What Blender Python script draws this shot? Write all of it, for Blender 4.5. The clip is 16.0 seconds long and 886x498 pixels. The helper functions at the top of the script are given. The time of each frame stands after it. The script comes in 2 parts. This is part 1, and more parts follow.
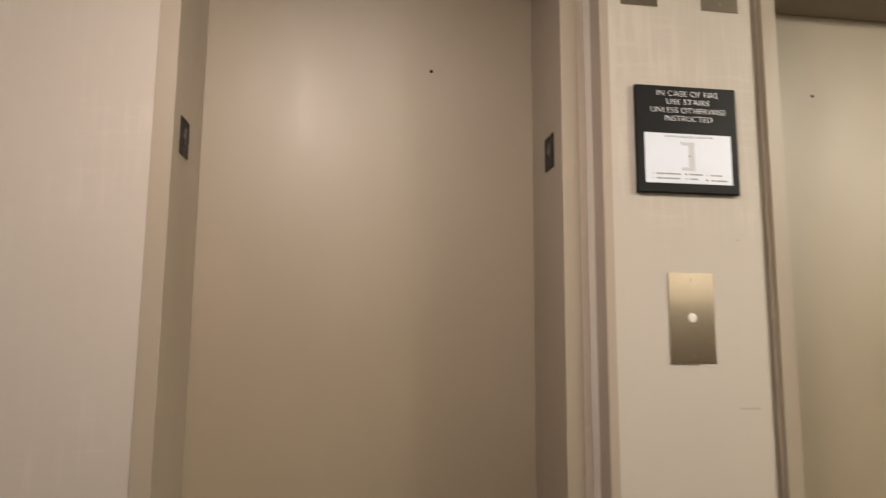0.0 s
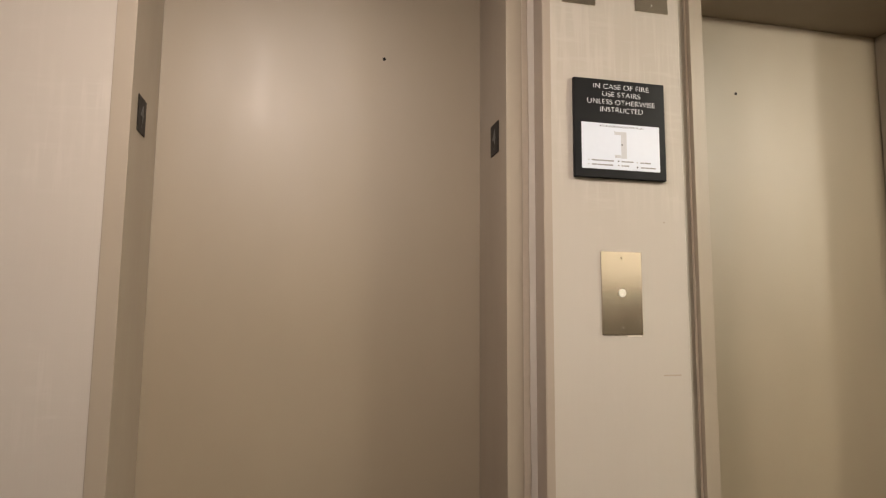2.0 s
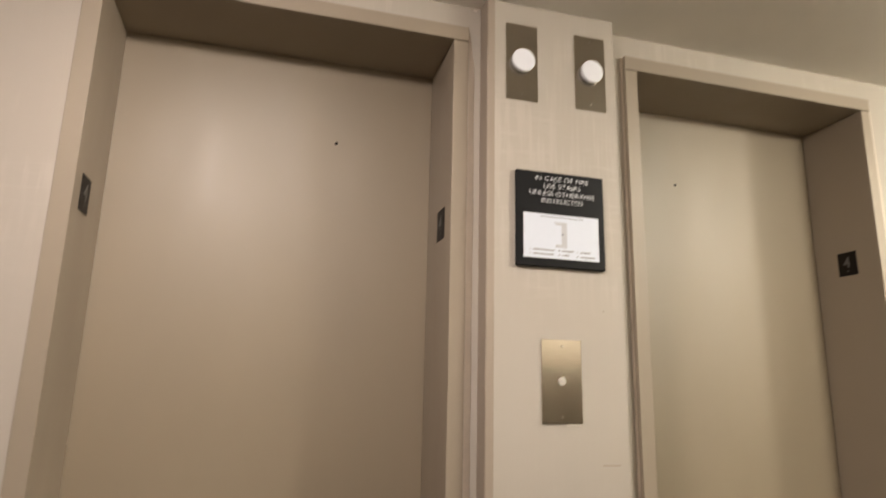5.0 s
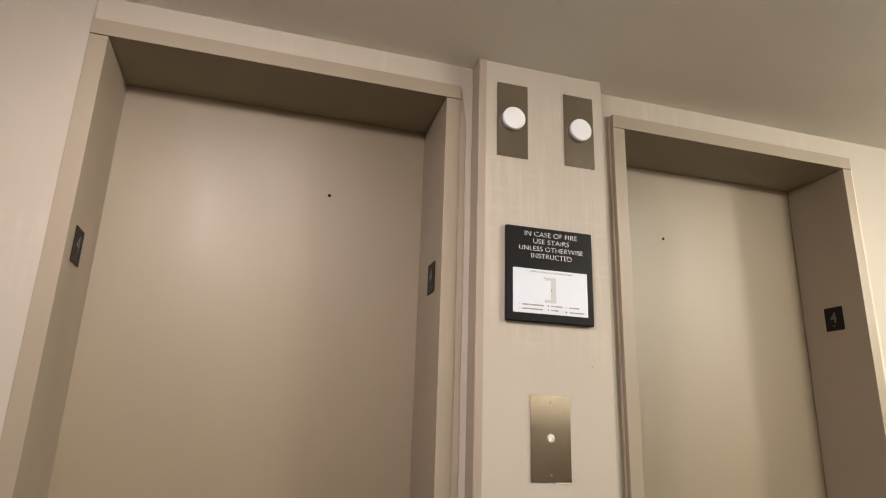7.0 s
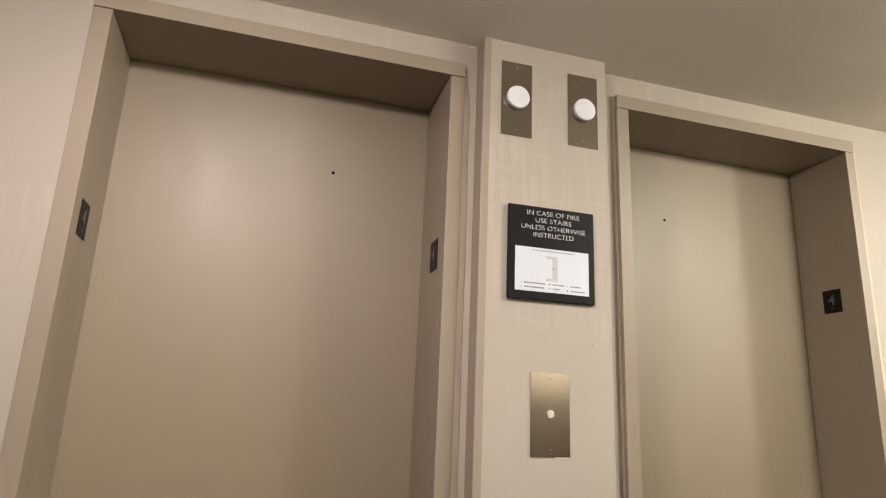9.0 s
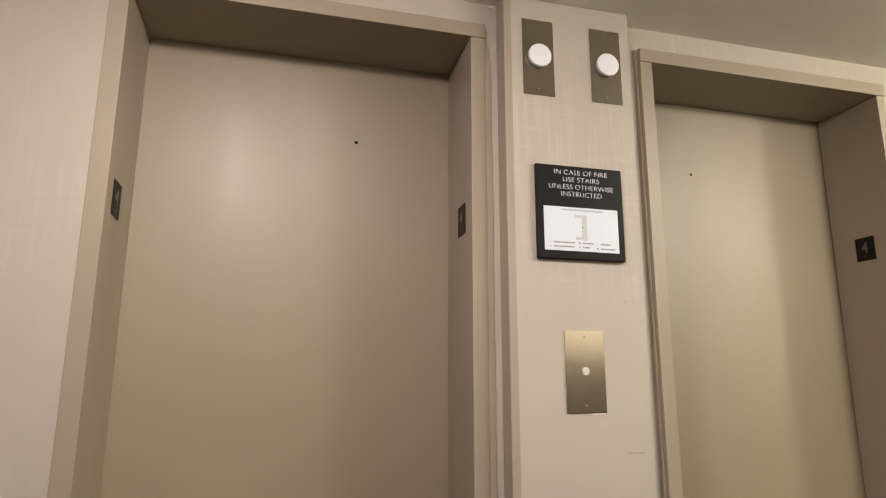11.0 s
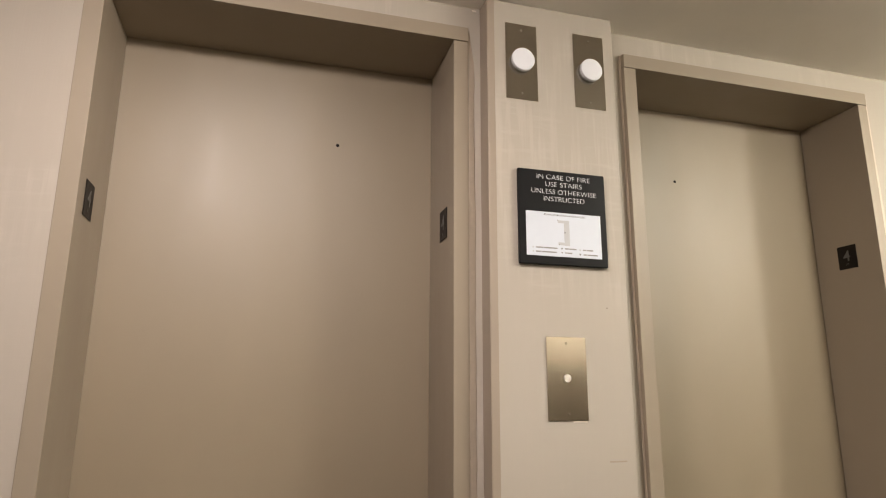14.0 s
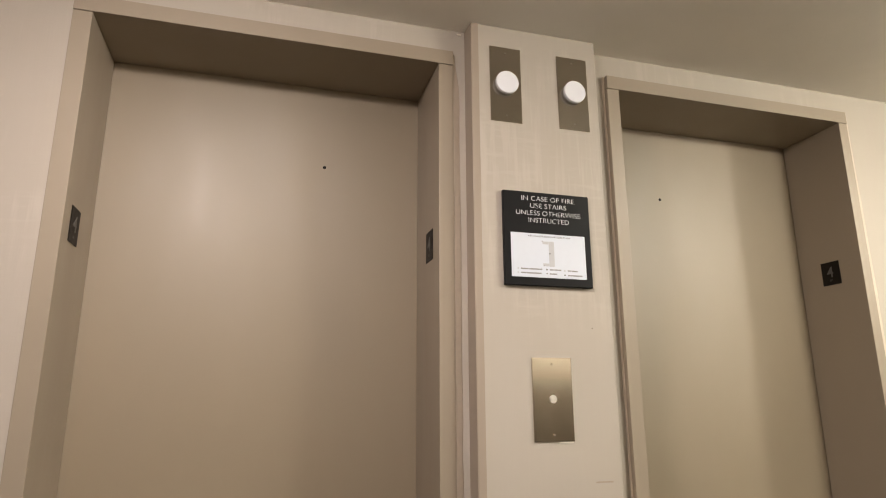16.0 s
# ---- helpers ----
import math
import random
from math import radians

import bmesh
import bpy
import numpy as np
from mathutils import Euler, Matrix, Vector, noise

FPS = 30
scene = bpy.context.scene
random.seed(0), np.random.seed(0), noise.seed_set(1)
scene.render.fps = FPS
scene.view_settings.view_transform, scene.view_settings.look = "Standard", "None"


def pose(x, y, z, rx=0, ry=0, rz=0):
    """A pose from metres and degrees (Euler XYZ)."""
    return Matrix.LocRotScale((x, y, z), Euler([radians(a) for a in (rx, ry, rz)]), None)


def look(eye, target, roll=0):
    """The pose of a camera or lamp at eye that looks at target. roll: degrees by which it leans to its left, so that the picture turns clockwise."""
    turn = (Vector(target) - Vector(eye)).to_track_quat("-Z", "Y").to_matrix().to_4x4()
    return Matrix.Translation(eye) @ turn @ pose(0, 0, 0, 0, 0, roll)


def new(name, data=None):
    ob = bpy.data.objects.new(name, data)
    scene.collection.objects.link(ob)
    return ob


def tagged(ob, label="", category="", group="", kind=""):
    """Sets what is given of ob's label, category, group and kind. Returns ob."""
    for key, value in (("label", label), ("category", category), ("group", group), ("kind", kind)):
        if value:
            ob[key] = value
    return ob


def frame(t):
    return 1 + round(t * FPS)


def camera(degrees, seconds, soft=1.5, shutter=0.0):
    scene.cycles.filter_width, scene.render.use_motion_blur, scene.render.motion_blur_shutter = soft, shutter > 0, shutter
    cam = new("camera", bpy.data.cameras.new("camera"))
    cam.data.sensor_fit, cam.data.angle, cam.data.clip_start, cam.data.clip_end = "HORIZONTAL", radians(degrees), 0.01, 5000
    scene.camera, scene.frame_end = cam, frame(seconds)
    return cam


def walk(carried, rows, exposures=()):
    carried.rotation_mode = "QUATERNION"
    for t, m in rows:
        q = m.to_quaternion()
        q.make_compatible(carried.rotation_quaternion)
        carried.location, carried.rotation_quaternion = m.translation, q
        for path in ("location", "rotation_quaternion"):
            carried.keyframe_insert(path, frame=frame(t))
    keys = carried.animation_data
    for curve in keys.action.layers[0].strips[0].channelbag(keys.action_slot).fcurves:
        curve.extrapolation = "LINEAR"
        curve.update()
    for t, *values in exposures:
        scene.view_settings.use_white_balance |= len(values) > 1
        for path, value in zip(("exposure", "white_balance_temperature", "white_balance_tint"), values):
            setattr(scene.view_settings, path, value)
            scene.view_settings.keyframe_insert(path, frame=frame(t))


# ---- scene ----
cam = camera(71.24, 16.0, soft=1.1, shutter=0.5)
PATH = [
    (0, (-0.7989, -1.3875, 1.1467), (-0.5208, 0.5776, 1.3944), 0.42),
    (0.5, (-0.8085, -1.45, 1.117), (-0.4009, 0.4981, 1.3141), -0.61),
    (1, (-0.8216, -1.4751, 1.0952), (-0.4864, 0.4869, 1.2907), 0.73),
    (1.5, (-0.8174, -1.4785, 1.0916), (-0.4497, 0.4764, 1.2994), 1.18),
    (2, (-0.8071, -1.4758, 1.0997), (-0.3762, 0.4642, 1.3245), 0.45),
    (2.5, (-0.8006, -1.4809, 1.1108), (-0.42, 0.4642, 1.3781), -2.72),
    (3, (-0.7927, -1.4865, 1.1199), (-0.4214, 0.4535, 1.4344), -5.05),
    (3.5, (-0.7911, -1.4961, 1.125), (-0.4125, 0.4411, 1.4471), -4.23),
    (4, (-0.7889, -1.4961, 1.1302), (-0.4283, 0.443, 1.4618), -2.07),
    (4.5, (-0.7792, -1.4998, 1.1331), (-0.367, 0.4305, 1.4554), 0.19),
    (5, (-0.7528, -1.5149, 1.1532), (-0.2309, 0.3672, 1.5838), 1.28),
    (5.2, (-0.7437, -1.5199, 1.1612), (-0.1926, 0.3412, 1.6433), 1.05),
    (7.3, (-0.7537, -1.5416, 1.1907), (-0.2228, 0.3056, 1.7439), 1.92),
    (7.5, (-0.7522, -1.542, 1.1908), (-0.2183, 0.3074, 1.7337), 1.97),
    (8, (-0.7473, -1.542, 1.1843), (-0.2076, 0.3091, 1.7153), 2.28),
    (8.5, (-0.7475, -1.5418, 1.1798), (-0.2087, 0.315, 1.6919), 2.50),
    (9, (-0.7636, -1.5465, 1.1757), (-0.2249, 0.3146, 1.6719), 2.45),
    (9.5, (-0.7793, -1.5467, 1.1695), (-0.2546, 0.3235, 1.6461), 1.91),
    (10, (-0.788, -1.5419, 1.1639), (-0.2775, 0.3361, 1.6248), 1.17),
    (10.2, (-0.7924, -1.5415, 1.1603), (-0.291, 0.3417, 1.6098), 0.64),
    (12.3, (-0.7976, -1.5157, 1.1473), (-0.3033, 0.3859, 1.5209), 0.05),
    (12.5, (-0.7971, -1.5144, 1.1462), (-0.2956, 0.383, 1.5317), 0.24),
    (13, (-0.7892, -1.5151, 1.1482), (-0.279, 0.3763, 1.5507), 0.35),
    (13.5, (-0.7788, -1.5136, 1.1478), (-0.2586, 0.3698, 1.5744), 0.40),
    (14, (-0.7703, -1.5155, 1.1476), (-0.2401, 0.3634, 1.5821), 0.28),
    (14.5, (-0.7645, -1.5172, 1.1508), (-0.2229, 0.3569, 1.5916), 0.27),
    (15, (-0.7617, -1.5231, 1.1578), (-0.2119, 0.3476, 1.6027), 0.17),
    (15.5, (-0.761, -1.5327, 1.1702), (-0.2048, 0.3343, 1.6231), 0.13),
    (16, (-0.7528, -1.5399, 1.1759), (-0.207, 0.3266, 1.6429), -0.25),
]
EXPOSURES = (                   # seconds, stops, kelvin, tint
    (0, -0.08, 6560, 10), (1.5, -0.06, 6560, 10), (3, -0.03, 6550, 10), (5, -0.03, 6530, 10), (7.3, 0.0, 6350, 10),
    (9.5, -0.01, 6370, 10), (12.5, -0.03, 6470, 10), (16, -0.02, 6440, 10),
)
walk(cam, [(t, look(eye, target, roll)) for t, eye, target, roll in PATH], EXPOSURES)

# ---- plan, in metres ----
CEIL = 2.261                    # ceiling height
WALL_Y = 0.062                  # face of the elevator wall
FRAME_Y = 0.042                 # face of the door frames
DOOR_Y = 0.298                 # face of the door panels
HEAD_Z, HEAD_TOP = 2.1355, 2.181
OPENINGS = ((-1.216, -0.301), (0.3005, 1.2))
OUTER = ((-1.262, -0.2555), (0.2575, 1.239))
COL = (-0.2125, 0.1945)          # pilaster between the two elevators
ROOM_X, ROOM_Y = (-5.5, 6.5), -2.35

# ---- light ----
world = bpy.data.worlds.new("world")
world.use_nodes = True
world.node_tree.nodes["Background"].inputs[0].default_value = (0.9, 0.8, 0.65, 1)
world.node_tree.nodes["Background"].inputs[1].default_value = 0.0
scene.world = world


LAMPS = (                       # x, y, glow, colour, depth and width of the bowl lamps on the ceiling
    (-0.95, -1.02, 119.0, (1.0, 0.864, 0.800), 1.0, 1.45),
    (1.30, -1.15, 158.0, (1.0, 0.927, 0.792), 1.05, 1.25),
    (2.92, -1.62, 205.0, (1.0, 0.92, 0.78), 2.6, 1.0),
)
scene.view_settings.exposure = 0.0


# ---- materials ----
def material(name, colour, roughness=0.5, metallic=0.0):
    mat = bpy.data.materials.new(name)
    mat.use_nodes = True
    tree = mat.node_tree
    bsdf = tree.nodes["Principled BSDF"]
    bsdf.inputs["Base Color"].default_value = (*colour, 1)
    bsdf.inputs["Roughness"].default_value = roughness
    bsdf.inputs["Metallic"].default_value = metallic
    return mat, tree, bsdf


def coords(tree, scale=(1, 1, 1)):
    """World-size coordinates: all objects are modelled in metres."""
    tc = tree.nodes.new("ShaderNodeTexCoord")
    mp = tree.nodes.new("ShaderNodeMapping")
    mp.inputs["Scale"].default_value = scale
    tree.links.new(tc.outputs["Object"], mp.inputs["Vector"])
    return mp.outputs["Vector"]


def noise_node(tree, scale, detail=3.0, stretch=(1, 1, 1), rough=0.55):
    n = tree.nodes.new("ShaderNodeTexNoise")
    n.inputs["Scale"].default_value, n.inputs["Detail"].default_value = scale, detail
    n.inputs["Roughness"].default_value = rough
    tree.links.new(coords(tree, stretch), n.inputs["Vector"])
    return n.outputs["Fac"]


def remap(tree, fac, lo, hi, a=0.3, b=0.7):
    m = tree.nodes.new("ShaderNodeMapRange")
    for key, v in (("From Min", a), ("From Max", b), ("To Min", lo), ("To Max", hi)):
        m.inputs[key].default_value = v
    tree.links.new(fac, m.inputs["Value"])
    return m.outputs["Result"]


def mix(tree, fac, a, b):
    """Blends two colours by a factor; each colour is a tuple or a socket."""
    m = tree.nodes.new("ShaderNodeMix")
    m.data_type = "RGBA"
    tree.links.new(fac, m.inputs["Factor"])
    for key, v in (("A", a), ("B", b)):
        sock = [s for s in m.inputs if s.name == key and s.type == "RGBA"][0]
        if isinstance(v, tuple):
            sock.default_value = (*v, 1)
        else:
            tree.links.new(v, sock)
    return [s for s in m.outputs if s.type == "RGBA"][0]


def add(tree, a, b, ka=1.0, kb=1.0):
    out = []
    for s, k in ((a, ka), (b, kb)):
        m = tree.nodes.new("ShaderNodeMath")
        m.operation = "MULTIPLY"
        m.inputs[1].default_value = k
        tree.links.new(s, m.inputs[0])
        out.append(m.outputs[0])
    m = tree.nodes.new("ShaderNodeMath")
    tree.links.new(out[0], m.inputs[0])
    tree.links.new(out[1], m.inputs[1])
    return m.outputs[0]


def bump(tree, bsdf, height, strength, distance):
    b = tree.nodes.new("ShaderNodeBump")
    b.inputs["Strength"].default_value, b.inputs["Distance"].default_value = strength, distance
    tree.links.new(height, b.inputs["Height"])
    tree.links.new(b.outputs["Normal"], bsdf.inputs["Normal"])


def wallcovering(name="linen_wallcovering", rubbed=None):
    """Beige vinyl wallcovering: an even, fine weave, brushed linen strokes that show in patches only, and soft stains.
    rubbed: the middle of a place, about 0.4 m across, where the strokes have been rubbed bare."""
    mat, tree, bsdf = material(name, (0.429, 0.385, 0.326), 0.62)
    warp = noise_node(tree, 40, 4, (6, 6, 0.22))
    weft = noise_node(tree, 40, 4, (0.35, 0.35, 7))
    slub = noise_node(tree, 16, 3, (3.6, 3.6, 0.25))
    cross = noise_node(tree, 14, 3, (0.6, 0.6, 4))
    patch = noise_node(tree, 3.6, 3, (1.6, 1.6, 1.1))
    if rubbed:
        far = tree.nodes.new("ShaderNodeVectorMath")
        far.operation = "DISTANCE"
        tree.links.new(coords(tree, (1, 0, 1)), far.inputs[0])
        far.inputs[1].default_value = rubbed
        patch = add(tree, patch, remap(tree, far.outputs["Value"], 1, 0, 0.12, 0.5), 0.8, 0.34)
    blotch = noise_node(tree, 1.3, 3)
    stain = noise_node(tree, 2.2, 4, (1, 1, 0.6))
    weave = add(tree, warp, weft, 0.55, 0.45)
    base = mix(tree, remap(tree, weave, 0, 1), (0.425, 0.388, 0.333), (0.437, 0.401, 0.345))
    base = mix(tree, remap(tree, blotch, 0, 1), base, (0.414, 0.371, 0.313))
    strokes = [base]
    for stroke, colour, lo in ((slub, (0.512, 0.472, 0.414), 0.48), (cross, (0.472, 0.435, 0.380), 0.52), (slub, (0.404, 0.360, 0.304), 0.60)):
        drawn = tree.nodes.new("ShaderNodeMath")
        drawn.operation = "MULTIPLY"
        tree.links.new(remap(tree, stroke, 0, 1, lo, lo + 0.2), drawn.inputs[0])
        tree.links.new(remap(tree, patch, 0.05, 0.6, 0.50, 0.68), drawn.inputs[1])
        strokes.append(mix(tree, drawn.outputs[0], strokes[-1], colour))
    dirt = mix(tree, remap(tree, stain, 0, 0.3, 0.45, 0.75), strokes[-1], (0.394, 0.347, 0.286))
    tree.links.new(dirt, bsdf.inputs["Base Color"])
    tree.links.new(remap(tree, weave, 0.52, 0.72), bsdf.inputs["Roughness"])
    bump(tree, bsdf, add(tree, weave, slub, 0.7, 0.35), 0.25, 0.0012)
    return mat


def satin_paint(name, colour, rough, orange=0.25, wave=0.0, gloss=0.5):
    """Rolled or sprayed satin paint: orange peel, slight patchiness, faint smears in the gloss."""
    mat, tree, bsdf = material(name, colour, rough)
    bsdf.inputs["Specular IOR Level"].default_value = gloss
    fine, wide = noise_node(tree, 420, 2), noise_node(tree, 3.0, 4, (1, 1, 0.5))
    dark = tuple(c * 0.93 for c in colour)
    tree.links.new(mix(tree, remap(tree, wide, 0, 1), dark, colour), bsdf.inputs["Base Color"])
    smear = noise_node(tree, 9, 4, (1, 1, 0.25))
    tree.links.new(remap(tree, smear, rough - 0.04, rough + 0.06), bsdf.inputs["Roughness"])
    height = add(tree, fine, wide, 0.5, 0.6)
    if wave:
        height = add(tree, height, noise_node(tree, 5.0, 0, (1.5, 1.5, 0.14)), 1.0, wave)
    bump(tree, bsdf, height, orange, 0.0006)
    return mat


def brushed_metal(name, colour, rough, axis=(0.4, 0.4, 60)):
    mat, tree, bsdf = material(name, colour, rough, 1.0)
    grain = noise_node(tree, 60, 4, axis)
    wide = noise_node(tree, 14, 3)
    dark = tuple(c * 0.86 for c in colour)
    tree.links.new(mix(tree, remap(tree, grain, 0, 1), dark, colour), bsdf.inputs["Base Color"])
    tree.links.new(remap(tree, add(tree, grain, wide, 0.5, 0.5), rough - 0.03, rough + 0.05), bsdf.inputs["Roughness"])
    bump(tree, bsdf, grain, 0.05, 0.0002)
    return mat


def plain(name, colour, rough, metallic=0.0, speck=0.08):
    mat, tree, bsdf = material(name, colour, rough, metallic)
    n = noise_node(tree, 60, 3)
    dark = tuple(c * (1 - speck) for c in colour)
    tree.links.new(mix(tree, remap(tree, n, 0, 1), dark, colour), bsdf.inputs["Base Color"])
    tree.links.new(remap(tree, n, rough * 0.92, min(1, rough * 1.1)), bsdf.inputs["Roughness"])
    return mat


def carpet():
    mat, tree, bsdf = material("carpet", (0.2, 0.16, 0.12), 0.95)
    tuft, wide = noise_node(tree, 350, 3), noise_node(tree, 5, 4)
    tree.links.new(mix(tree, remap(tree, add(tree, tuft, wide, 0.6, 0.4), 0, 1), (0.024, 0.020, 0.011), (0.047, 0.038, 0.022)), bsdf.inputs["Base Color"])
    bump(tree, bsdf, tuft, 0.6, 0.004)
    return mat


WALLPAPER = wallcovering()
PILASTER_PAPER = wallcovering("rubbed_wallcovering", (0.02, 0, 1.72))
DOOR_PAINT = satin_paint("taupe_door_paint", (0.263, 0.212, 0.144), 0.50, 0.25, 0.16, 0.9)
FRAME_PAINT = satin_paint("taupe_frame_paint", (0.302, 0.253, 0.192), 0.45, 0.35)
CEILING_PAINT = satin_paint("ceiling_paint", (0.90, 0.86, 0.79), 0.85, 0.4)
PALE_PAINT = satin_paint("pale_wall_paint", (0.80, 0.75, 0.67), 0.7)
GUARD = satin_paint("corner_guard_vinyl", (0.335, 0.280, 0.222), 0.5)
CAULK = plain("sealant", (0.575, 0.50, 0.41), 0.6)
STEEL = brushed_metal("brushed_steel", (0.492, 0.451, 0.385), 0.2)
# Lantern steel lightened: the call plate's brighter reflection is put into the colour.
LIT_STEEL = brushed_metal("lit_steel", (0.67, 0.60, 0.50), 0.17)
CHROME = plain("polished_steel", (0.72, 0.69, 0.64), 0.12, 1.0)
BUTTON = plain("turned_steel", (0.88, 0.85, 0.80), 0.42, 1.0)
spun = BUTTON.node_tree.nodes.new("ShaderNodeTangent")
spun.direction_type, spun.axis = "RADIAL", "Y"
BUTTON.node_tree.nodes["Principled BSDF"].inputs["Anisotropic"].default_value = 0.95
BUTTON.node_tree.nodes["Principled BSDF"].inputs["Anisotropic Rotation"].default_value = 0.25
BUTTON.node_tree.links.new(spun.outputs["Tangent"], BUTTON.node_tree.nodes["Principled BSDF"].inputs["Tangent"])
BLACK = plain("black_plastic", (0.007, 0.007, 0.008), 0.5)
BLACK.node_tree.nodes["Principled BSDF"].inputs["Specular IOR Level"].default_value = 0.15
PLATE_BLACK = plain("dark_plate", (0.010, 0.007, 0.005), 0.5)
PLATE_BLACK.node_tree.nodes["Principled BSDF"].inputs["Specular IOR Level"].default_value = 0.16
CHIP = plain("dark_chip", (0.12, 0.09, 0.065), 0.7)
DAB = plain("pale_sealant", (0.74, 0.69, 0.60), 0.5)
SHADE_GREY = plain("shade_grey", (0.33, 0.33, 0.335), 0.4)
HOLE = plain("dark_bore", (0.006, 0.005, 0.004), 0.8)
HOLE.node_tree.nodes["Principled BSDF"].inputs["Specular IOR Level"].default_value = 0.1
WHITE_PLASTIC = plain("white_acrylic", (0.78, 0.80, 0.85), 0.3, 0.0, 0.02)
PAPER = plain("white_paper", (0.63, 0.68, 0.765), 0.4, 0.0, 0.02)
INK = plain("white_lettering", (0.93, 0.94, 0.96), 0.5, 0.0, 0.02)
GREY_INK = plain("grey_print", (0.28, 0.28, 0.29), 0.6, 0.0, 0.1)
PALE_INK = plain("pale_grey_print", (0.492, 0.508, 0.541), 0.6, 0.0, 0.06)
DARK_INK = plain("dark_print", (0.06, 0.06, 0.06), 0.6, 0.0, 0.1)
SILVER_INK = plain("silver_numeral", (0.095, 0.092, 0.085), 0.5)
SCUFF = plain("scuff", (0.36, 0.305, 0.245), 0.7)
CARPET = carpet()
DARK_BAND = satin_paint("dark_band_paint", (0.085, 0.068, 0.048), 0.5)


# ---- mesh helpers ----
def mesh_of(name, bm, mat, smooth=False):
    bmesh.ops.recalc_face_normals(bm, faces=bm.faces[:])
    me = bpy.data.meshes.new(name)
    bm.to_mesh(me)
    bm.free()
    me.materials.append(mat)
    if smooth:
        for p in me.polygons:
            p.use_smooth = True
    return me


def part(name, bm, mat, parent, label="", smooth=False):
    ob = new(name, mesh_of(name, bm, mat, smooth))
    ob.parent = parent
    return tagged(ob, label)


def thing(name, label, category, at=(0, 0, 0), group="", kind=""):
    ob = new(name)
    ob.empty_display_size = 0.05
    ob.location = at
    return tagged(ob, label, category, group, kind)


def box(bm, lo, hi, bevel=0.0, segments=2):
    verts = bmesh.ops.create_cube(bm, size=1.0)["verts"]
    size, mid = [h - l for l, h in zip(lo, hi)], [(h + l) / 2 for l, h in zip(lo, hi)]
    for v in verts:
        v.co = Vector([v.co[i] * size[i] + mid[i] for i in range(3)])
    if bevel:
        edges = list({e for v in verts for e in v.link_edges})
        bmesh.ops.bevel(bm, geom=edges, offset=bevel, segments=segments, affect="EDGES", profile=0.5)
    return bm


def boxed(lo, hi, bevel=0.0, segments=2):
    return box(bmesh.new(), lo, hi, bevel, segments)


def lathe(profile, steps=40):
    """A turned body about the y axis from (radius, y) pairs; faces -y where y falls."""
    bm = bmesh.new()
    rings = []
    for r, y in profile:
        if r < 1e-6:
            rings.append([bm.verts.new((0, y, 0))])
        else:
            rings.append([bm.verts.new((r * math.cos(a), y, r * math.sin(a))) for a in (2 * math.pi * k / steps for k in range(steps))])
    for a, b in zip(rings, rings[1:]):
        for k in range(steps):
            j = (k + 1) % steps
            if len(a) == 1 and len(b) > 1:
                bm.faces.new((a[0], b[k], b[j]))
            elif len(b) == 1 and len(a) > 1:
                bm.faces.new((a[k], b[0], a[j]))
            elif len(a) > 1:
                bm.faces.new((a[k], b[k], b[j], a[j]))
    return bm


def shifted(bm, x, y, z):
    bmesh.ops.translate(bm, verts=bm.verts[:], vec=(x, y, z))
    return bm


def lettering(text, height, width=None, depth=0.0006, space=1.0, thin=0.0):
    """A mesh of built-in letters in the x-z plane, centred, facing -y."""
    curve = bpy.data.curves.new("lettering", "FONT")
    curve.body, curve.size, curve.align_x, curve.extrude, curve.space_character = text, height * 1.38, "CENTER", depth / 2, space
    curve.offset = -thin
    ob = new("lettering", curve)
    bpy.context.view_layer.update()
    me = bpy.data.meshes.new_from_object(ob.evaluated_get(bpy.context.evaluated_depsgraph_get()))
    bpy.data.objects.remove(ob)
    xs, ys = [v.co.x for v in me.vertices], [v.co.y for v in me.vertices]
    sx = width / (max(xs) - min(xs)) if width else 1.0
    mx, my = (max(xs) + min(xs)) / 2, (max(ys) + min(ys)) / 2
    for v in me.vertices:
        v.co = Vector(((v.co.x - mx) * sx, -v.co.z, v.co.y - my))
    bm = bmesh.new()
    bm.from_mesh(me)
    bpy.data.meshes.remove(me)
    return bm


# ---- setting ----
def slab(name, lo, hi, mat, label, category):
    ob = new(name, mesh_of(name, boxed(lo, hi), mat))
    return tagged(ob, label, category, kind="structure")


slab("floor", (ROOM_X[0], ROOM_Y, -0.1), (ROOM_X[1], WALL_Y, 0), CARPET, "brown carpet floor of the elevator lobby", "floor")
slab("ceiling", (ROOM_X[0], ROOM_Y, CEIL), (ROOM_X[1], WALL_Y + 0.4, CEIL + 0.1), CEILING_PAINT, "smooth painted beige ceiling above the elevators", "ceiling")
# Unseen wall; its pale tone bounces light up to the ceiling.
slab("wall_south", (ROOM_X[0], ROOM_Y - 0.1, 0), (ROOM_X[1], ROOM_Y, CEIL), PALE_PAINT, "unseen wall facing the elevators, kept pale to bounce light", "wall")
# Added dark band: cuts bounce light and darkens the call plate's lower reflection.
slab("wall_south_dark_band", (ROOM_X[0], ROOM_Y, 0), (ROOM_X[1], ROOM_Y + 0.02, 1.32), DARK_BAND, "added dark brown band, unseen, that cuts bounce light and darkens reflections", "wall")
slab("wall_west", (ROOM_X[0] - 0.1, ROOM_Y, 0), (ROOM_X[0], WALL_Y + 0.4, CEIL), WALLPAPER, "beige wallcovering on the end wall of the lobby", "wall")
slab("wall_east", (ROOM_X[1], ROOM_Y, 0), (ROOM_X[1] + 0.1, WALL_Y + 0.4, CEIL), WALLPAPER, "beige wallcovering on the end wall of the lobby", "wall")


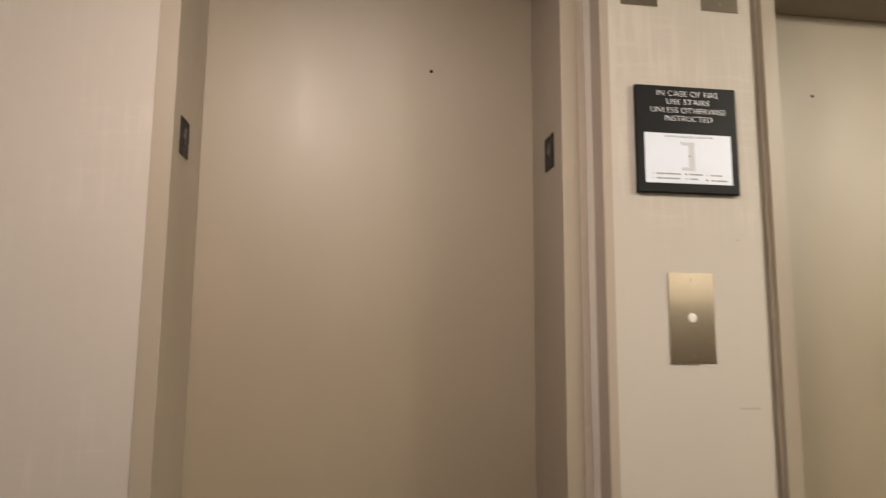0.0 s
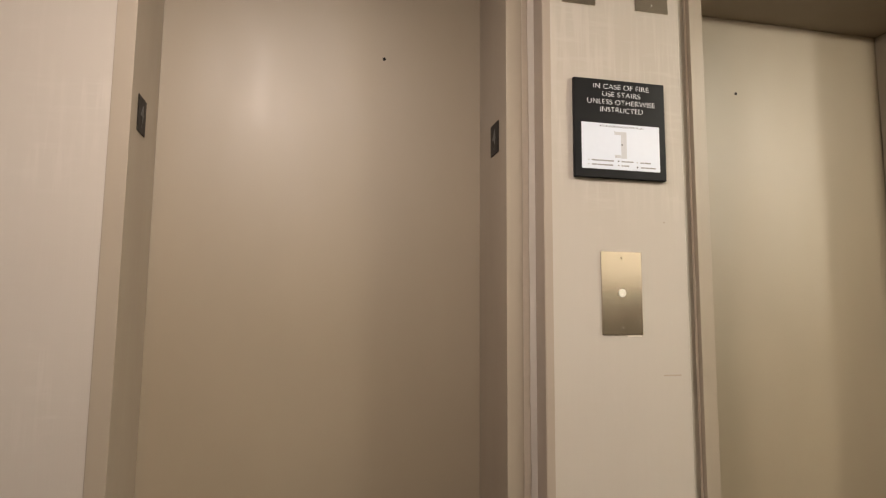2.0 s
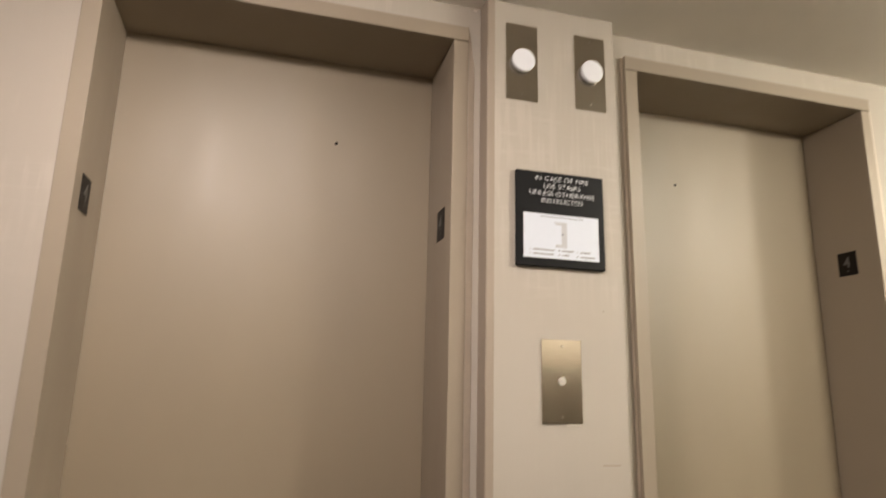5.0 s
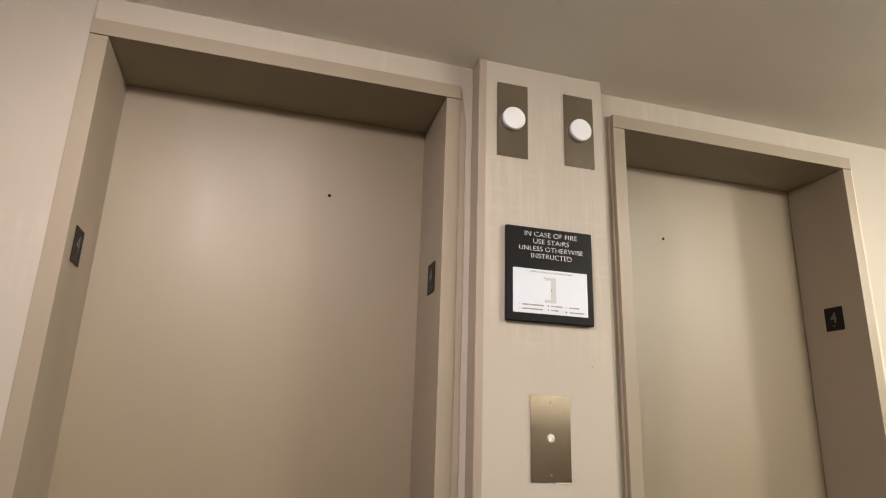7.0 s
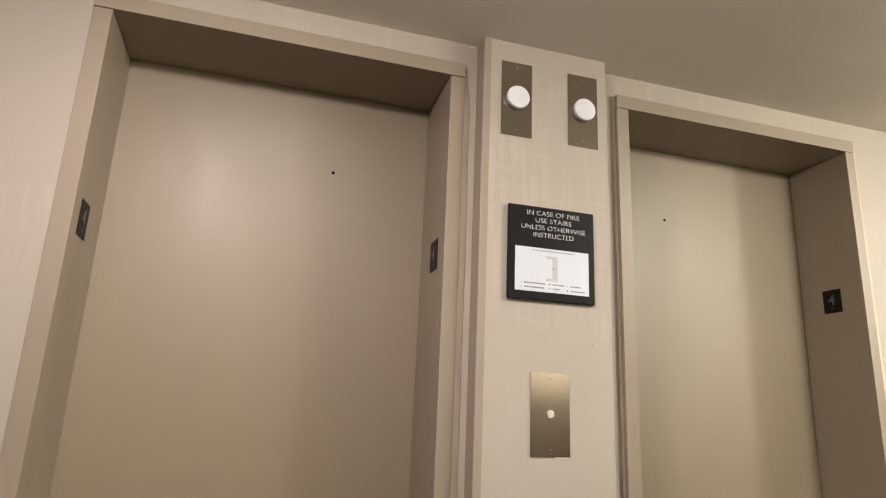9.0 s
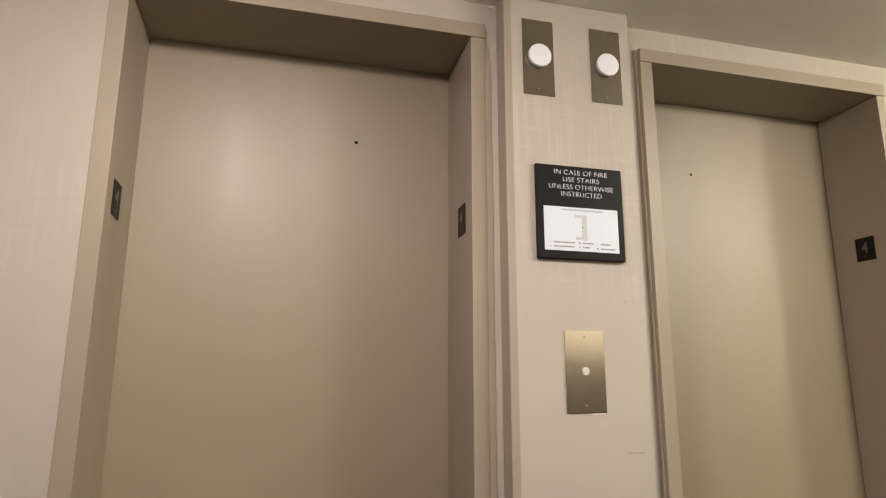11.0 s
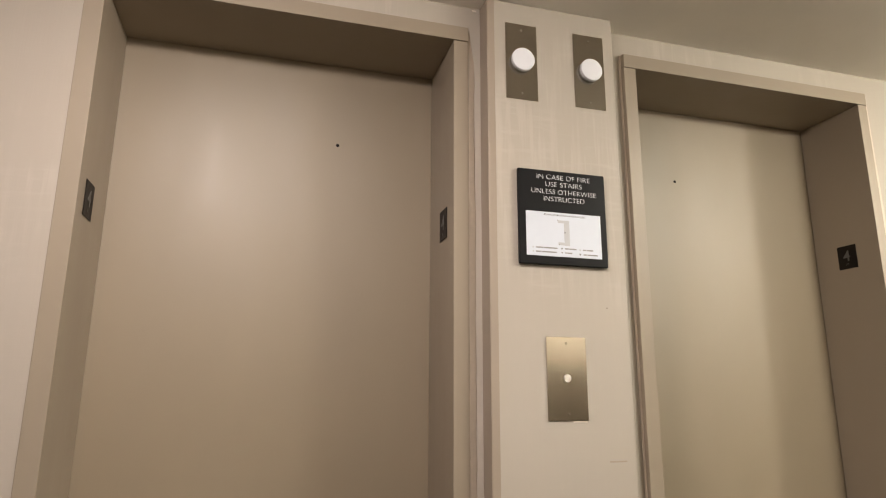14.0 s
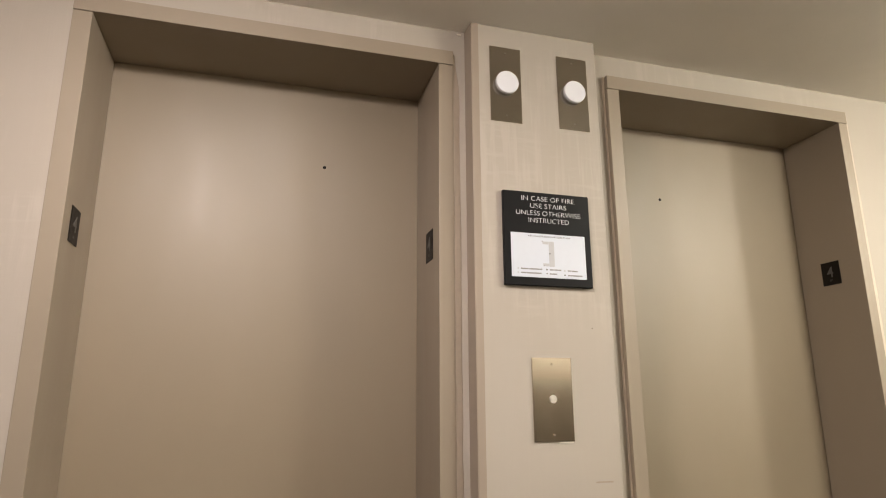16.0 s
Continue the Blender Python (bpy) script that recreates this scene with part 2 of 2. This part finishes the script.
def elevator_wall():
    """One sheet with two openings cut through it, 0.34 m thick."""
    bm = bmesh.new()
    xs = [ROOM_X[0], *OUTER[0], *OUTER[1], ROOM_X[1]]
    zs = [0.0, HEAD_TOP, CEIL]
    grid = [[bm.verts.new((x, WALL_Y, z)) for z in zs] for x in xs]
    for i in range(5):
        for j in range(2):
            if not (j == 0 and i in (1, 3)):
                bm.faces.new((grid[i][j], grid[i + 1][j], grid[i + 1][j + 1], grid[i][j + 1]))
    out = bmesh.ops.extrude_face_region(bm, geom=bm.faces[:])
    bmesh.ops.translate(bm, verts=[v for v in out["geom"] if isinstance(v, bmesh.types.BMVert)], vec=(0, 0.40, 0))
    ob = new("wall_north", mesh_of("wall_north", bm, WALLPAPER))
    return tagged(ob, "beige linen-textured wallcovering around the two elevator openings", "wall", kind="structure")


north = elevator_wall()


def pilaster():
    col = new("pilaster", mesh_of("pilaster", boxed((COL[0], 0.0, 0), (COL[1], WALL_Y - 0.001, CEIL - 0.001), 0.003), PILASTER_PAPER))
    tagged(col, "shallow pilaster in beige linen wallcovering between the elevators", "pilaster", kind="structure")
    # an L of thin vinyl folded round the corner beside the first entrance; its side leg runs to the wall and makes the
    # whole side darker
    x, bm = COL[0], bmesh.new()
    pts = [(x + 0.021, -0.0002), (x + 0.0205, -0.0022), (x + 0.002, -0.0024), (x - 0.0016, -0.0012),
           (x - 0.0024, 0.002), (x - 0.0022, WALL_Y - 0.003), (x - 0.0002, WALL_Y - 0.0025), (x - 0.0002, -0.0002)]
    low = [bm.verts.new((px, py, 0.05)) for px, py in pts]
    top = [bm.verts.new((px, py, CEIL - 0.002)) for px, py in pts]
    n = len(pts)
    for k in range(n):
        bm.faces.new((low[k], low[(k + 1) % n], top[(k + 1) % n], top[k]))
    bm.faces.new(low)
    bm.faces.new(top)
    part("corner_guard", bm, GUARD, col, "taupe vinyl corner guard")
    return col


column = pilaster()


def bead(points, radius, seed, mat, parent, name="sealant_bead"):
    """An uneven run of sealant along a straight edge."""
    a, b = Vector(points[0]), Vector(points[1])
    steps = max(8, int((b - a).length / 0.02))
    along = (b - a).normalized()
    side = Vector((0, 1, 0)).cross(along).normalized()
    bm = bmesh.new()
    rings = []
    for k in range(steps + 1):
        c = a.lerp(b, k / steps)
        r = radius * (0.8 + 0.55 * noise.noise((k * 0.21, seed, 0.3)) + 0.25 * noise.noise((k * 0.9, seed, 2.1)))
        c = c + side * 0.0016 * noise.noise((k * 0.13, seed, 5.0))
        rings.append([bm.verts.new(c + side * (r * math.cos(q)) + Vector((0, 1, 0)) * (r * 0.8 * math.sin(q))) for q in (math.pi * 2 * j / 8 for j in range(8))])
    for u, v in zip(rings, rings[1:]):
        for j in range(8):
            bm.faces.new((u[j], u[(j + 1) % 8], v[(j + 1) % 8], v[j]))
    return part(name, bm, mat, parent, "", True)


# ---- bowl lamps on the lobby ceiling ----
def ceiling_lamp(x, y, glow, colour, deep, wide):
    mat, tree, bsdf = material("lit_diffuser", (0.8, 0.8, 0.8), 0.4)
    bsdf.inputs["Emission Color"].default_value = (*colour, 1)
    bsdf.inputs["Emission Strength"].default_value = glow
    ob = thing("ceiling_lamp", "lit round white bowl lamp on the lobby ceiling", "ceiling lamp", (x, y, CEIL), "ceiling lamps")
    turn = Matrix.Rotation(radians(90), 4, "X")
    rim = lathe([(0.0, 0.0), (0.150, 0.0), (0.150, 0.012), (0.128, 0.016), (0.0, 0.016)], 40)
    dome = lathe([(0.126, 0.016), (0.123, 0.034), (0.109, 0.053), (0.082, 0.067), (0.045, 0.076), (0.0, 0.079)], 40)
    for v in dome.verts:
        v.co.y = 0.016 + (v.co.y - 0.016) * deep
    for bm in (rim, dome):
        bmesh.ops.scale(bm, verts=bm.verts[:], vec=(wide, 1, wide))
    for bm in (rim, dome):
        bmesh.ops.rotate(bm, verts=bm.verts[:], cent=(0, 0, 0), matrix=turn.to_3x3())
        if max(v.co.z for v in bm.verts) > 0.001:
            bmesh.ops.scale(bm, verts=bm.verts[:], vec=(1, 1, -1))
    part("rim", rim, FRAME_PAINT, ob)
    part("diffuser", dome, mat, ob, "glowing white diffuser", True)


for lamp in LAMPS:
    ceiling_lamp(*lamp)


def fillet(o, side, z0, z1, seed, mat, parent):
    """A tooled band of filler, almost flush with the frame, that thins out towards the head."""
    bm = bmesh.new()
    steps = int((z1 - z0) / 0.02)
    rings = []
    for k in range(steps + 1):
        z = z0 + (z1 - z0) * k / steps
        w = 0.0135 + 0.0022 * noise.noise((k * 0.17, seed, 0.4)) + 0.0010 * noise.noise((k * 0.8, seed, 3.0))
        w *= 0.35 + 0.65 * min(1.0, (z1 - z) / 0.5)
        pts = ((o - side * 0.003, FRAME_Y - 0.0003), (o + side * w * 0.6, FRAME_Y + 0.0012), (o + side * w * 0.9, FRAME_Y + 0.004),
               (o + side * w, FRAME_Y + 0.010), (o + side * w, WALL_Y - 0.0006), (o, WALL_Y + 0.002))
        rings.append([bm.verts.new((x, y, z)) for x, y in pts])
    n = len(rings[0])
    for u, v in zip(rings, rings[1:]):
        for j in range(n):
            bm.faces.new((u[j], u[(j + 1) % n], v[(j + 1) % n], v[j]))
    bm.faces.new(rings[0])
    bm.faces.new(rings[-1])
    return part("sealant_fillet", bm, mat, parent)


def wall_lining():
    """A wedge of wallcovering over filler that brings the wall out to the face of the first frame, 0.4 m wide."""
    bm = bmesh.new()
    o, n = OUTER[0][0], 10
    rows = []
    for k in range(n + 1):
        s = k / n
        x, y = o + 0.0012 - 0.4 * s, FRAME_Y + 0.0016 + (WALL_Y - 0.0006 - FRAME_Y - 0.0016) * (1 - (1 - s) ** 2)
        rows.append([bm.verts.new((x, y, z)) for z in (0.0, CEIL - 0.001)])
    foot = [[bm.verts.new((x, WALL_Y + 0.003, z)) for z in (0.0, CEIL - 0.001)] for x in (o - 0.4, o + 0.0008)]
    loop = rows + foot
    for u, v in zip(loop, loop[1:] + loop[:1]):
        bm.faces.new((u[0], v[0], v[1], u[1]))
    bm.faces.new([u[0] for u in loop])
    bm.faces.new([u[1] for u in loop])
    part("wall_lining", bm, WALLPAPER, north, "wallcovering brought out flush with the door frame")


wall_lining()


def sealant_ramp(o, z1, seed, parent):
    """Sealant and paint smoothed by hand from behind the frame's edge down to the wall, uneven along its length."""
    bm = bmesh.new()
    steps = int(z1 / 0.018)
    rings = []
    for k in range(steps + 1):
        w = 0.024 + 0.003 * noise.noise((k * 0.17, seed, 0.4)) + 0.0016 * noise.noise((k * 0.7, seed, 3.0))
        lip = 0.0045 + 0.0012 * noise.noise((k * 0.23, seed, 7.0))
        fade = min(1.0, (z1 - z1 * k / steps) / 0.12)
        w, lip = w * (0.3 + 0.7 * fade), lip + 0.010 * (1 - fade)
        pts = ((o - 0.0006, FRAME_Y + lip), (o + 0.003, FRAME_Y + lip + 0.001), (o + w * 0.45, FRAME_Y + lip * 0.4 + 0.0095), (o + w * 0.8, WALL_Y - 0.0030),
               (o + w, WALL_Y - 0.0004), (o + w, WALL_Y + 0.002), (o - 0.0006, WALL_Y + 0.002))
        rings.append([bm.verts.new((x, y, z1 * k / steps)) for x, y in pts])
    n = len(rings[0])
    for u, v in zip(rings, rings[1:]):
        for j in range(n):
            bm.faces.new((u[j], u[(j + 1) % n], v[(j + 1) % n], v[j]))
    bm.faces.new(rings[0])
    bm.faces.new(rings[-1])
    return part("sealant_ramp", bm, CAULK, parent, "smoothed beige sealant", True)


# ---- elevator entrances ----
def entrance(number):
    (x0, x1), (o0, o1) = OPENINGS[number], OUTER[number]
    frame_ob = thing("elevator_frame", "taupe painted steel frame around a closed elevator door", "door frame", ((x0 + x1) / 2, WALL_Y, 0), "elevator entrances")
    inv = Matrix.Translation(-frame_ob.location)
    back = DOOR_Y - 0.003
    made = []
    for name, lo, hi in (("jamb", (o0 + 0.001, FRAME_Y, 0.0), (x0, back, HEAD_Z - 0.0012)),
                         ("jamb", (x1, FRAME_Y, 0.0), (o1 - 0.001, back, HEAD_Z - 0.0012)),
                         ("head", (o0 + 0.001, FRAME_Y - 0.002, HEAD_Z), (o1 - 0.001, back, HEAD_TOP - 0.001))):
        made.append(part(name, boxed(lo, hi, 0.0013), FRAME_PAINT, frame_ob))
    if number == 0:
        made.append(sealant_ramp(o1, HEAD_TOP - 0.002, 23, frame_ob))
    else:
        made.append(bead(((o0 - 0.0005, WALL_Y - 0.001, 0), (o0 - 0.0005, WALL_Y - 0.001, HEAD_TOP)), 0.0046, 12, CAULK, frame_ob))
    made.append(bead(((o0, WALL_Y - 0.001, HEAD_TOP + 0.0005), (o1, WALL_Y - 0.001, HEAD_TOP + 0.0005)), 0.0036, number * 10 + 3, CAULK, frame_ob))
    if number == 1:
        made.append(fillet(o1, 1, 0.0, HEAD_TOP - 0.001, 37, CAULK, frame_ob))
    for ob in made:
        ob.matrix_parent_inverse = inv
    hole_x = -0.5977 if number == 0 else 0.6071
    door = thing("elevator_door", "closed taupe painted elevator door with a small key hole", "elevator door", ((x0 + x1) / 2, DOOR_Y, 0), "elevator doors")
    inv = Matrix.Translation(-door.location)
    panel = part("panel", boxed((x0 - 0.05, DOOR_Y, 0.006), (x1 + 0.05, DOOR_Y + 0.035, HEAD_Z + 0.05), 0.002), DOOR_PAINT, door)
    panel.matrix_parent_inverse = inv
    ring = part("key_hole", shifted(lathe([(0.0, -0.0004), (0.0038, -0.0004), (0.0042, -0.0009), (0.0049, -0.0009), (0.0053, 0.0), (0.0053, 0.002)], 24), hole_x, DOOR_Y, 1.8717), HOLE, door, "dark round key hole")
    ring.matrix_parent_inverse = inv
    return frame_ob, door


for number in (0, 1):
    entrance(number)


# ---- plates with the floor number on the jambs ----
def floor_plate(x, face, y0, y1, z0, z1):
    """face: 1 where the plate looks towards +x."""
    w, h = y1 - y0, z1 - z0
    ob = thing("floor_number_plate", "small black floor number plate with silver numeral on door jamb", "sign", (x, (y0 + y1) / 2, (z0 + z1) / 2), "floor number plates")
    part("plate", boxed((-w / 2, -0.0025, -h / 2), (w / 2, -0.0002, h / 2), 0.0007), PLATE_BLACK, ob)
    part("numeral", shifted(lettering("4", h * 0.48, None, 0.0012, thin=-0.0003), -w * 0.02, -0.0029, h * 0.06), SILVER_INK, ob, "silver numeral 4")
    bm = bmesh.new()
    for k in range(3):
        for j in range(2):
            box(bm, (-0.006 + k * 0.004, -0.0031, -h * 0.34 + j * 0.004), (-0.0042 + k * 0.004, -0.0024, -h * 0.34 + j * 0.004 + 0.0018))
    part("braille", bm, SILVER_INK, ob, "raised dots under the numeral")
    ob.rotation_euler = (0, 0, radians(90 * face))
    return ob


floor_plate(OPENINGS[0][0], 1, 0.095, 0.167, 1.547, 1.637)
floor_plate(OPENINGS[0][1], -1, 0.104, 0.176, 1.557, 1.646)
floor_plate(OPENINGS[1][1], -1, 0.128, 0.2015, 1.562, 1.645)


# ---- hall lanterns ----
def screw(parent, x, z, y=-0.003, r=0.0031):
    part("screw", shifted(lathe([(0.0, -0.0006), (r * 0.35, -0.0003), (r * 0.55, -0.0016), (r * 0.9, -0.0011), (r, 0.0)], 16), x, y, z), CHROME, parent, "small bright screw", True)


def lantern(x0, x1, z0, z1):
    cx, cz = (x0 + x1) / 2, (z0 + z1) / 2
    ob = thing("hall_lantern", "brushed steel elevator hall lantern with a round white lens", "elevator lantern", (cx, 0, cz), "hall lanterns")
    w, h = x1 - x0, z1 - z0
    part("plate", boxed((-w / 2, -0.003, -h / 2), (w / 2, -0.0002, h / 2), 0.0008), STEEL, ob)
    # Added grey ring: its tone imitates the shade under the lens.
    part("lens_shade_ring", lathe([(0.0335, -0.0028), (0.0335, -0.0095), (0.0330, -0.0100), (0.0, -0.0100)], 56), SHADE_GREY, ob, "grey ring added as the shade around the lens", True)
    part("lens", lathe([(0.0335, -0.0098), (0.0350, -0.0104), (0.0352, -0.0165), (0.0348, -0.0180), (0.0336, -0.0189), (0.032, -0.0192), (0.018, -0.0196), (0.0, -0.0198)], 56), WHITE_PLASTIC, ob, "round white plastic lens", True)
    screw(ob, 0.0, h / 2 - 0.019)
    screw(ob, 0.0, -h / 2 + 0.019)
    return ob


lantern(-0.1577, -0.0598, 1.9520, 2.1907)
lantern(0.0597, 0.1600, 1.9520, 2.1907)


# ---- call station ----
def call_station():
    x0, x1, z0, z1 = -0.0588, 0.0567, 1.0621, 1.2785
    cx, cz, w, h = (x0 + x1) / 2, (z0 + z1) / 2, x1 - x0, z1 - z0
    ob = thing("call_station", "brushed steel elevator call plate with one round metal button", "call button panel", (cx, 0, cz))
    part("plate", boxed((-w / 2, -0.003, -h / 2), (w / 2, -0.0002, h / 2), 0.0009), LIT_STEEL, ob)
    part("button", lathe([(0.0108, -0.0028), (0.0108, -0.0046), (0.0104, -0.0052), (0.0098, -0.0053), (0.0050, -0.0049), (0.0, -0.0046)], 40), BUTTON, ob, "round dished metal button", True)
    screw(ob, 0.0, h / 2 - 0.017)
    screw(ob, 0.0, -h / 2 + 0.017)
    bm = boxed((0.014, -0.0014, -h / 2 - 0.0046), (0.055, 0.0, -h / 2 - 0.0002), 0.0008)
    part("plaster_edge", bm, DAB, ob, "thin white paint edge under the plate")
    return ob


call_station()


# ---- evacuation sign ----
def evacuation_sign():
    w, h, cx, cz = 0.2651, 0.2688, 0.0, 1.598      # print is laid out about (cx, cz)
    ob = thing("evacuation_sign", "black wall sign with white fire instructions and a white evacuation plan", "sign", (0.0008, 0, 1.6064))
    part("board", boxed((-w / 2, -0.013, -h / 2), (w / 2, -0.0002, h / 2), 0.0022, 3), BLACK, ob)
    for text, z, width in (("IN CASE OF FIRE", 1.7130, 0.163), ("USE STAIRS", 1.6920, 0.111), ("UNLESS OTHERWISE", 1.6705, 0.198), ("INSTRUCTED", 1.6495, 0.124)):
        part("lettering", shifted(lettering(text, 0.0146, width, thin=0.0005), 0.0045 - cx, -0.0133, z - cz), INK, ob, "white capital letters")
    sheet = part("plan_sheet", boxed((-0.1130 - cx, -0.0136, 1.4865 - cz), (0.1135 - cx, -0.0128, 1.6110 - cz), 0.0003, 1), PAPER, ob, "white printed evacuation plan")

    def print_box(name, xa, xb, za, zb, ink):
        part(name, boxed((xa - cx, -0.01385, za - cz), (xb - cx, -0.0134, zb - cz)), ink, sheet)

    part("heading", shifted(lettering("4TH FLOOR EVACUATION PLAN", 0.0046, 0.127, 0.0003), 0.0025 - cx, -0.0138, 1.6032 - cz), DARK_INK, sheet, "small dark heading")
    # outline of the building: a bracket of rooms open to one side
    bm = bmesh.new()
    box(bm, (0.0002 - cx, -0.01382, 1.5180 - cz), (0.0162 - cx, -0.0134, 1.5900 - cz), 0.0002, 1)
    for za in (1.5190, 1.5815):
        box(bm, (-0.0185 - cx, -0.01382, za - cz), (-0.0002 - cx, -0.0134, za + 0.0080 - cz), 0.0002, 1)
    part("floor_plan", bm, PALE_INK, sheet, "pale grey building outline")
    print_box("marker", 0.0005, 0.0045, 1.5535, 1.5565, DARK_INK)
    print_box("marker", -0.0205, -0.0175, 1.5885, 1.5910, GREY_INK)
    print_box("marker", -0.0175, -0.0145, 1.5195, 1.5220, GREY_INK)
    for xa, xb, z in ((-0.086, -0.022, 1.5095), (-0.086, -0.025, 1.4980), (0.000, 0.035, 1.5095), (0.000, 0.022, 1.4980), (0.055, 0.086, 1.5090), (0.056, 0.100, 1.4960)):
        cut = xa + (xb - xa) * (0.36 if z > 1.503 else 0.27)
        print_box("legend_word", xa, cut - 0.0008, z - 0.0019, z + 0.0019, GREY_INK)
        print_box("legend_word", cut + 0.0008, xb, z - 0.0019, z + 0.0019, GREY_INK)
    for x, z, ink in ((-0.094, 1.5095, PALE_INK), (-0.094, 1.4980, PALE_INK), (-0.0085, 1.5095, DARK_INK), (-0.0085, 1.4985, GREY_INK), (0.046, 1.5090, PALE_INK), (0.046, 1.4965, DARK_INK)):
        print_box("legend_symbol", x - 0.002, x + 0.002, z - 0.002, z + 0.002, ink)
    return ob


evacuation_sign()


# ---- small marks ----
def mark(name, lo, hi, mat, parent, label, bevel=0.0002):
    part(name, boxed(lo, hi, bevel, 1), mat, parent, label)


mark("scuff", (0.114, -0.0003, 0.9555), (0.165, 0.0, 0.9595), SCUFF, column, "faint brown scuff")
mark("chip", (0.1275, -0.0004, 1.3595), (0.1305, 0.0, 1.3625), CHIP, column, "tiny dark chip")
mark("sealant_dab", (0.556, WALL_Y - 0.010, HEAD_TOP + 0.001), (0.582, WALL_Y, HEAD_TOP + 0.009), CAULK, north, "small lump of sealant", 0.0035)
# White colour stands for a tiny highlight on the sealant.
mark("sealant_dab", (-0.238, WALL_Y - 0.003, 2.249), (-0.226, WALL_Y, 2.2545), DAB, north, "small dab of sealant, whitened like a highlight")
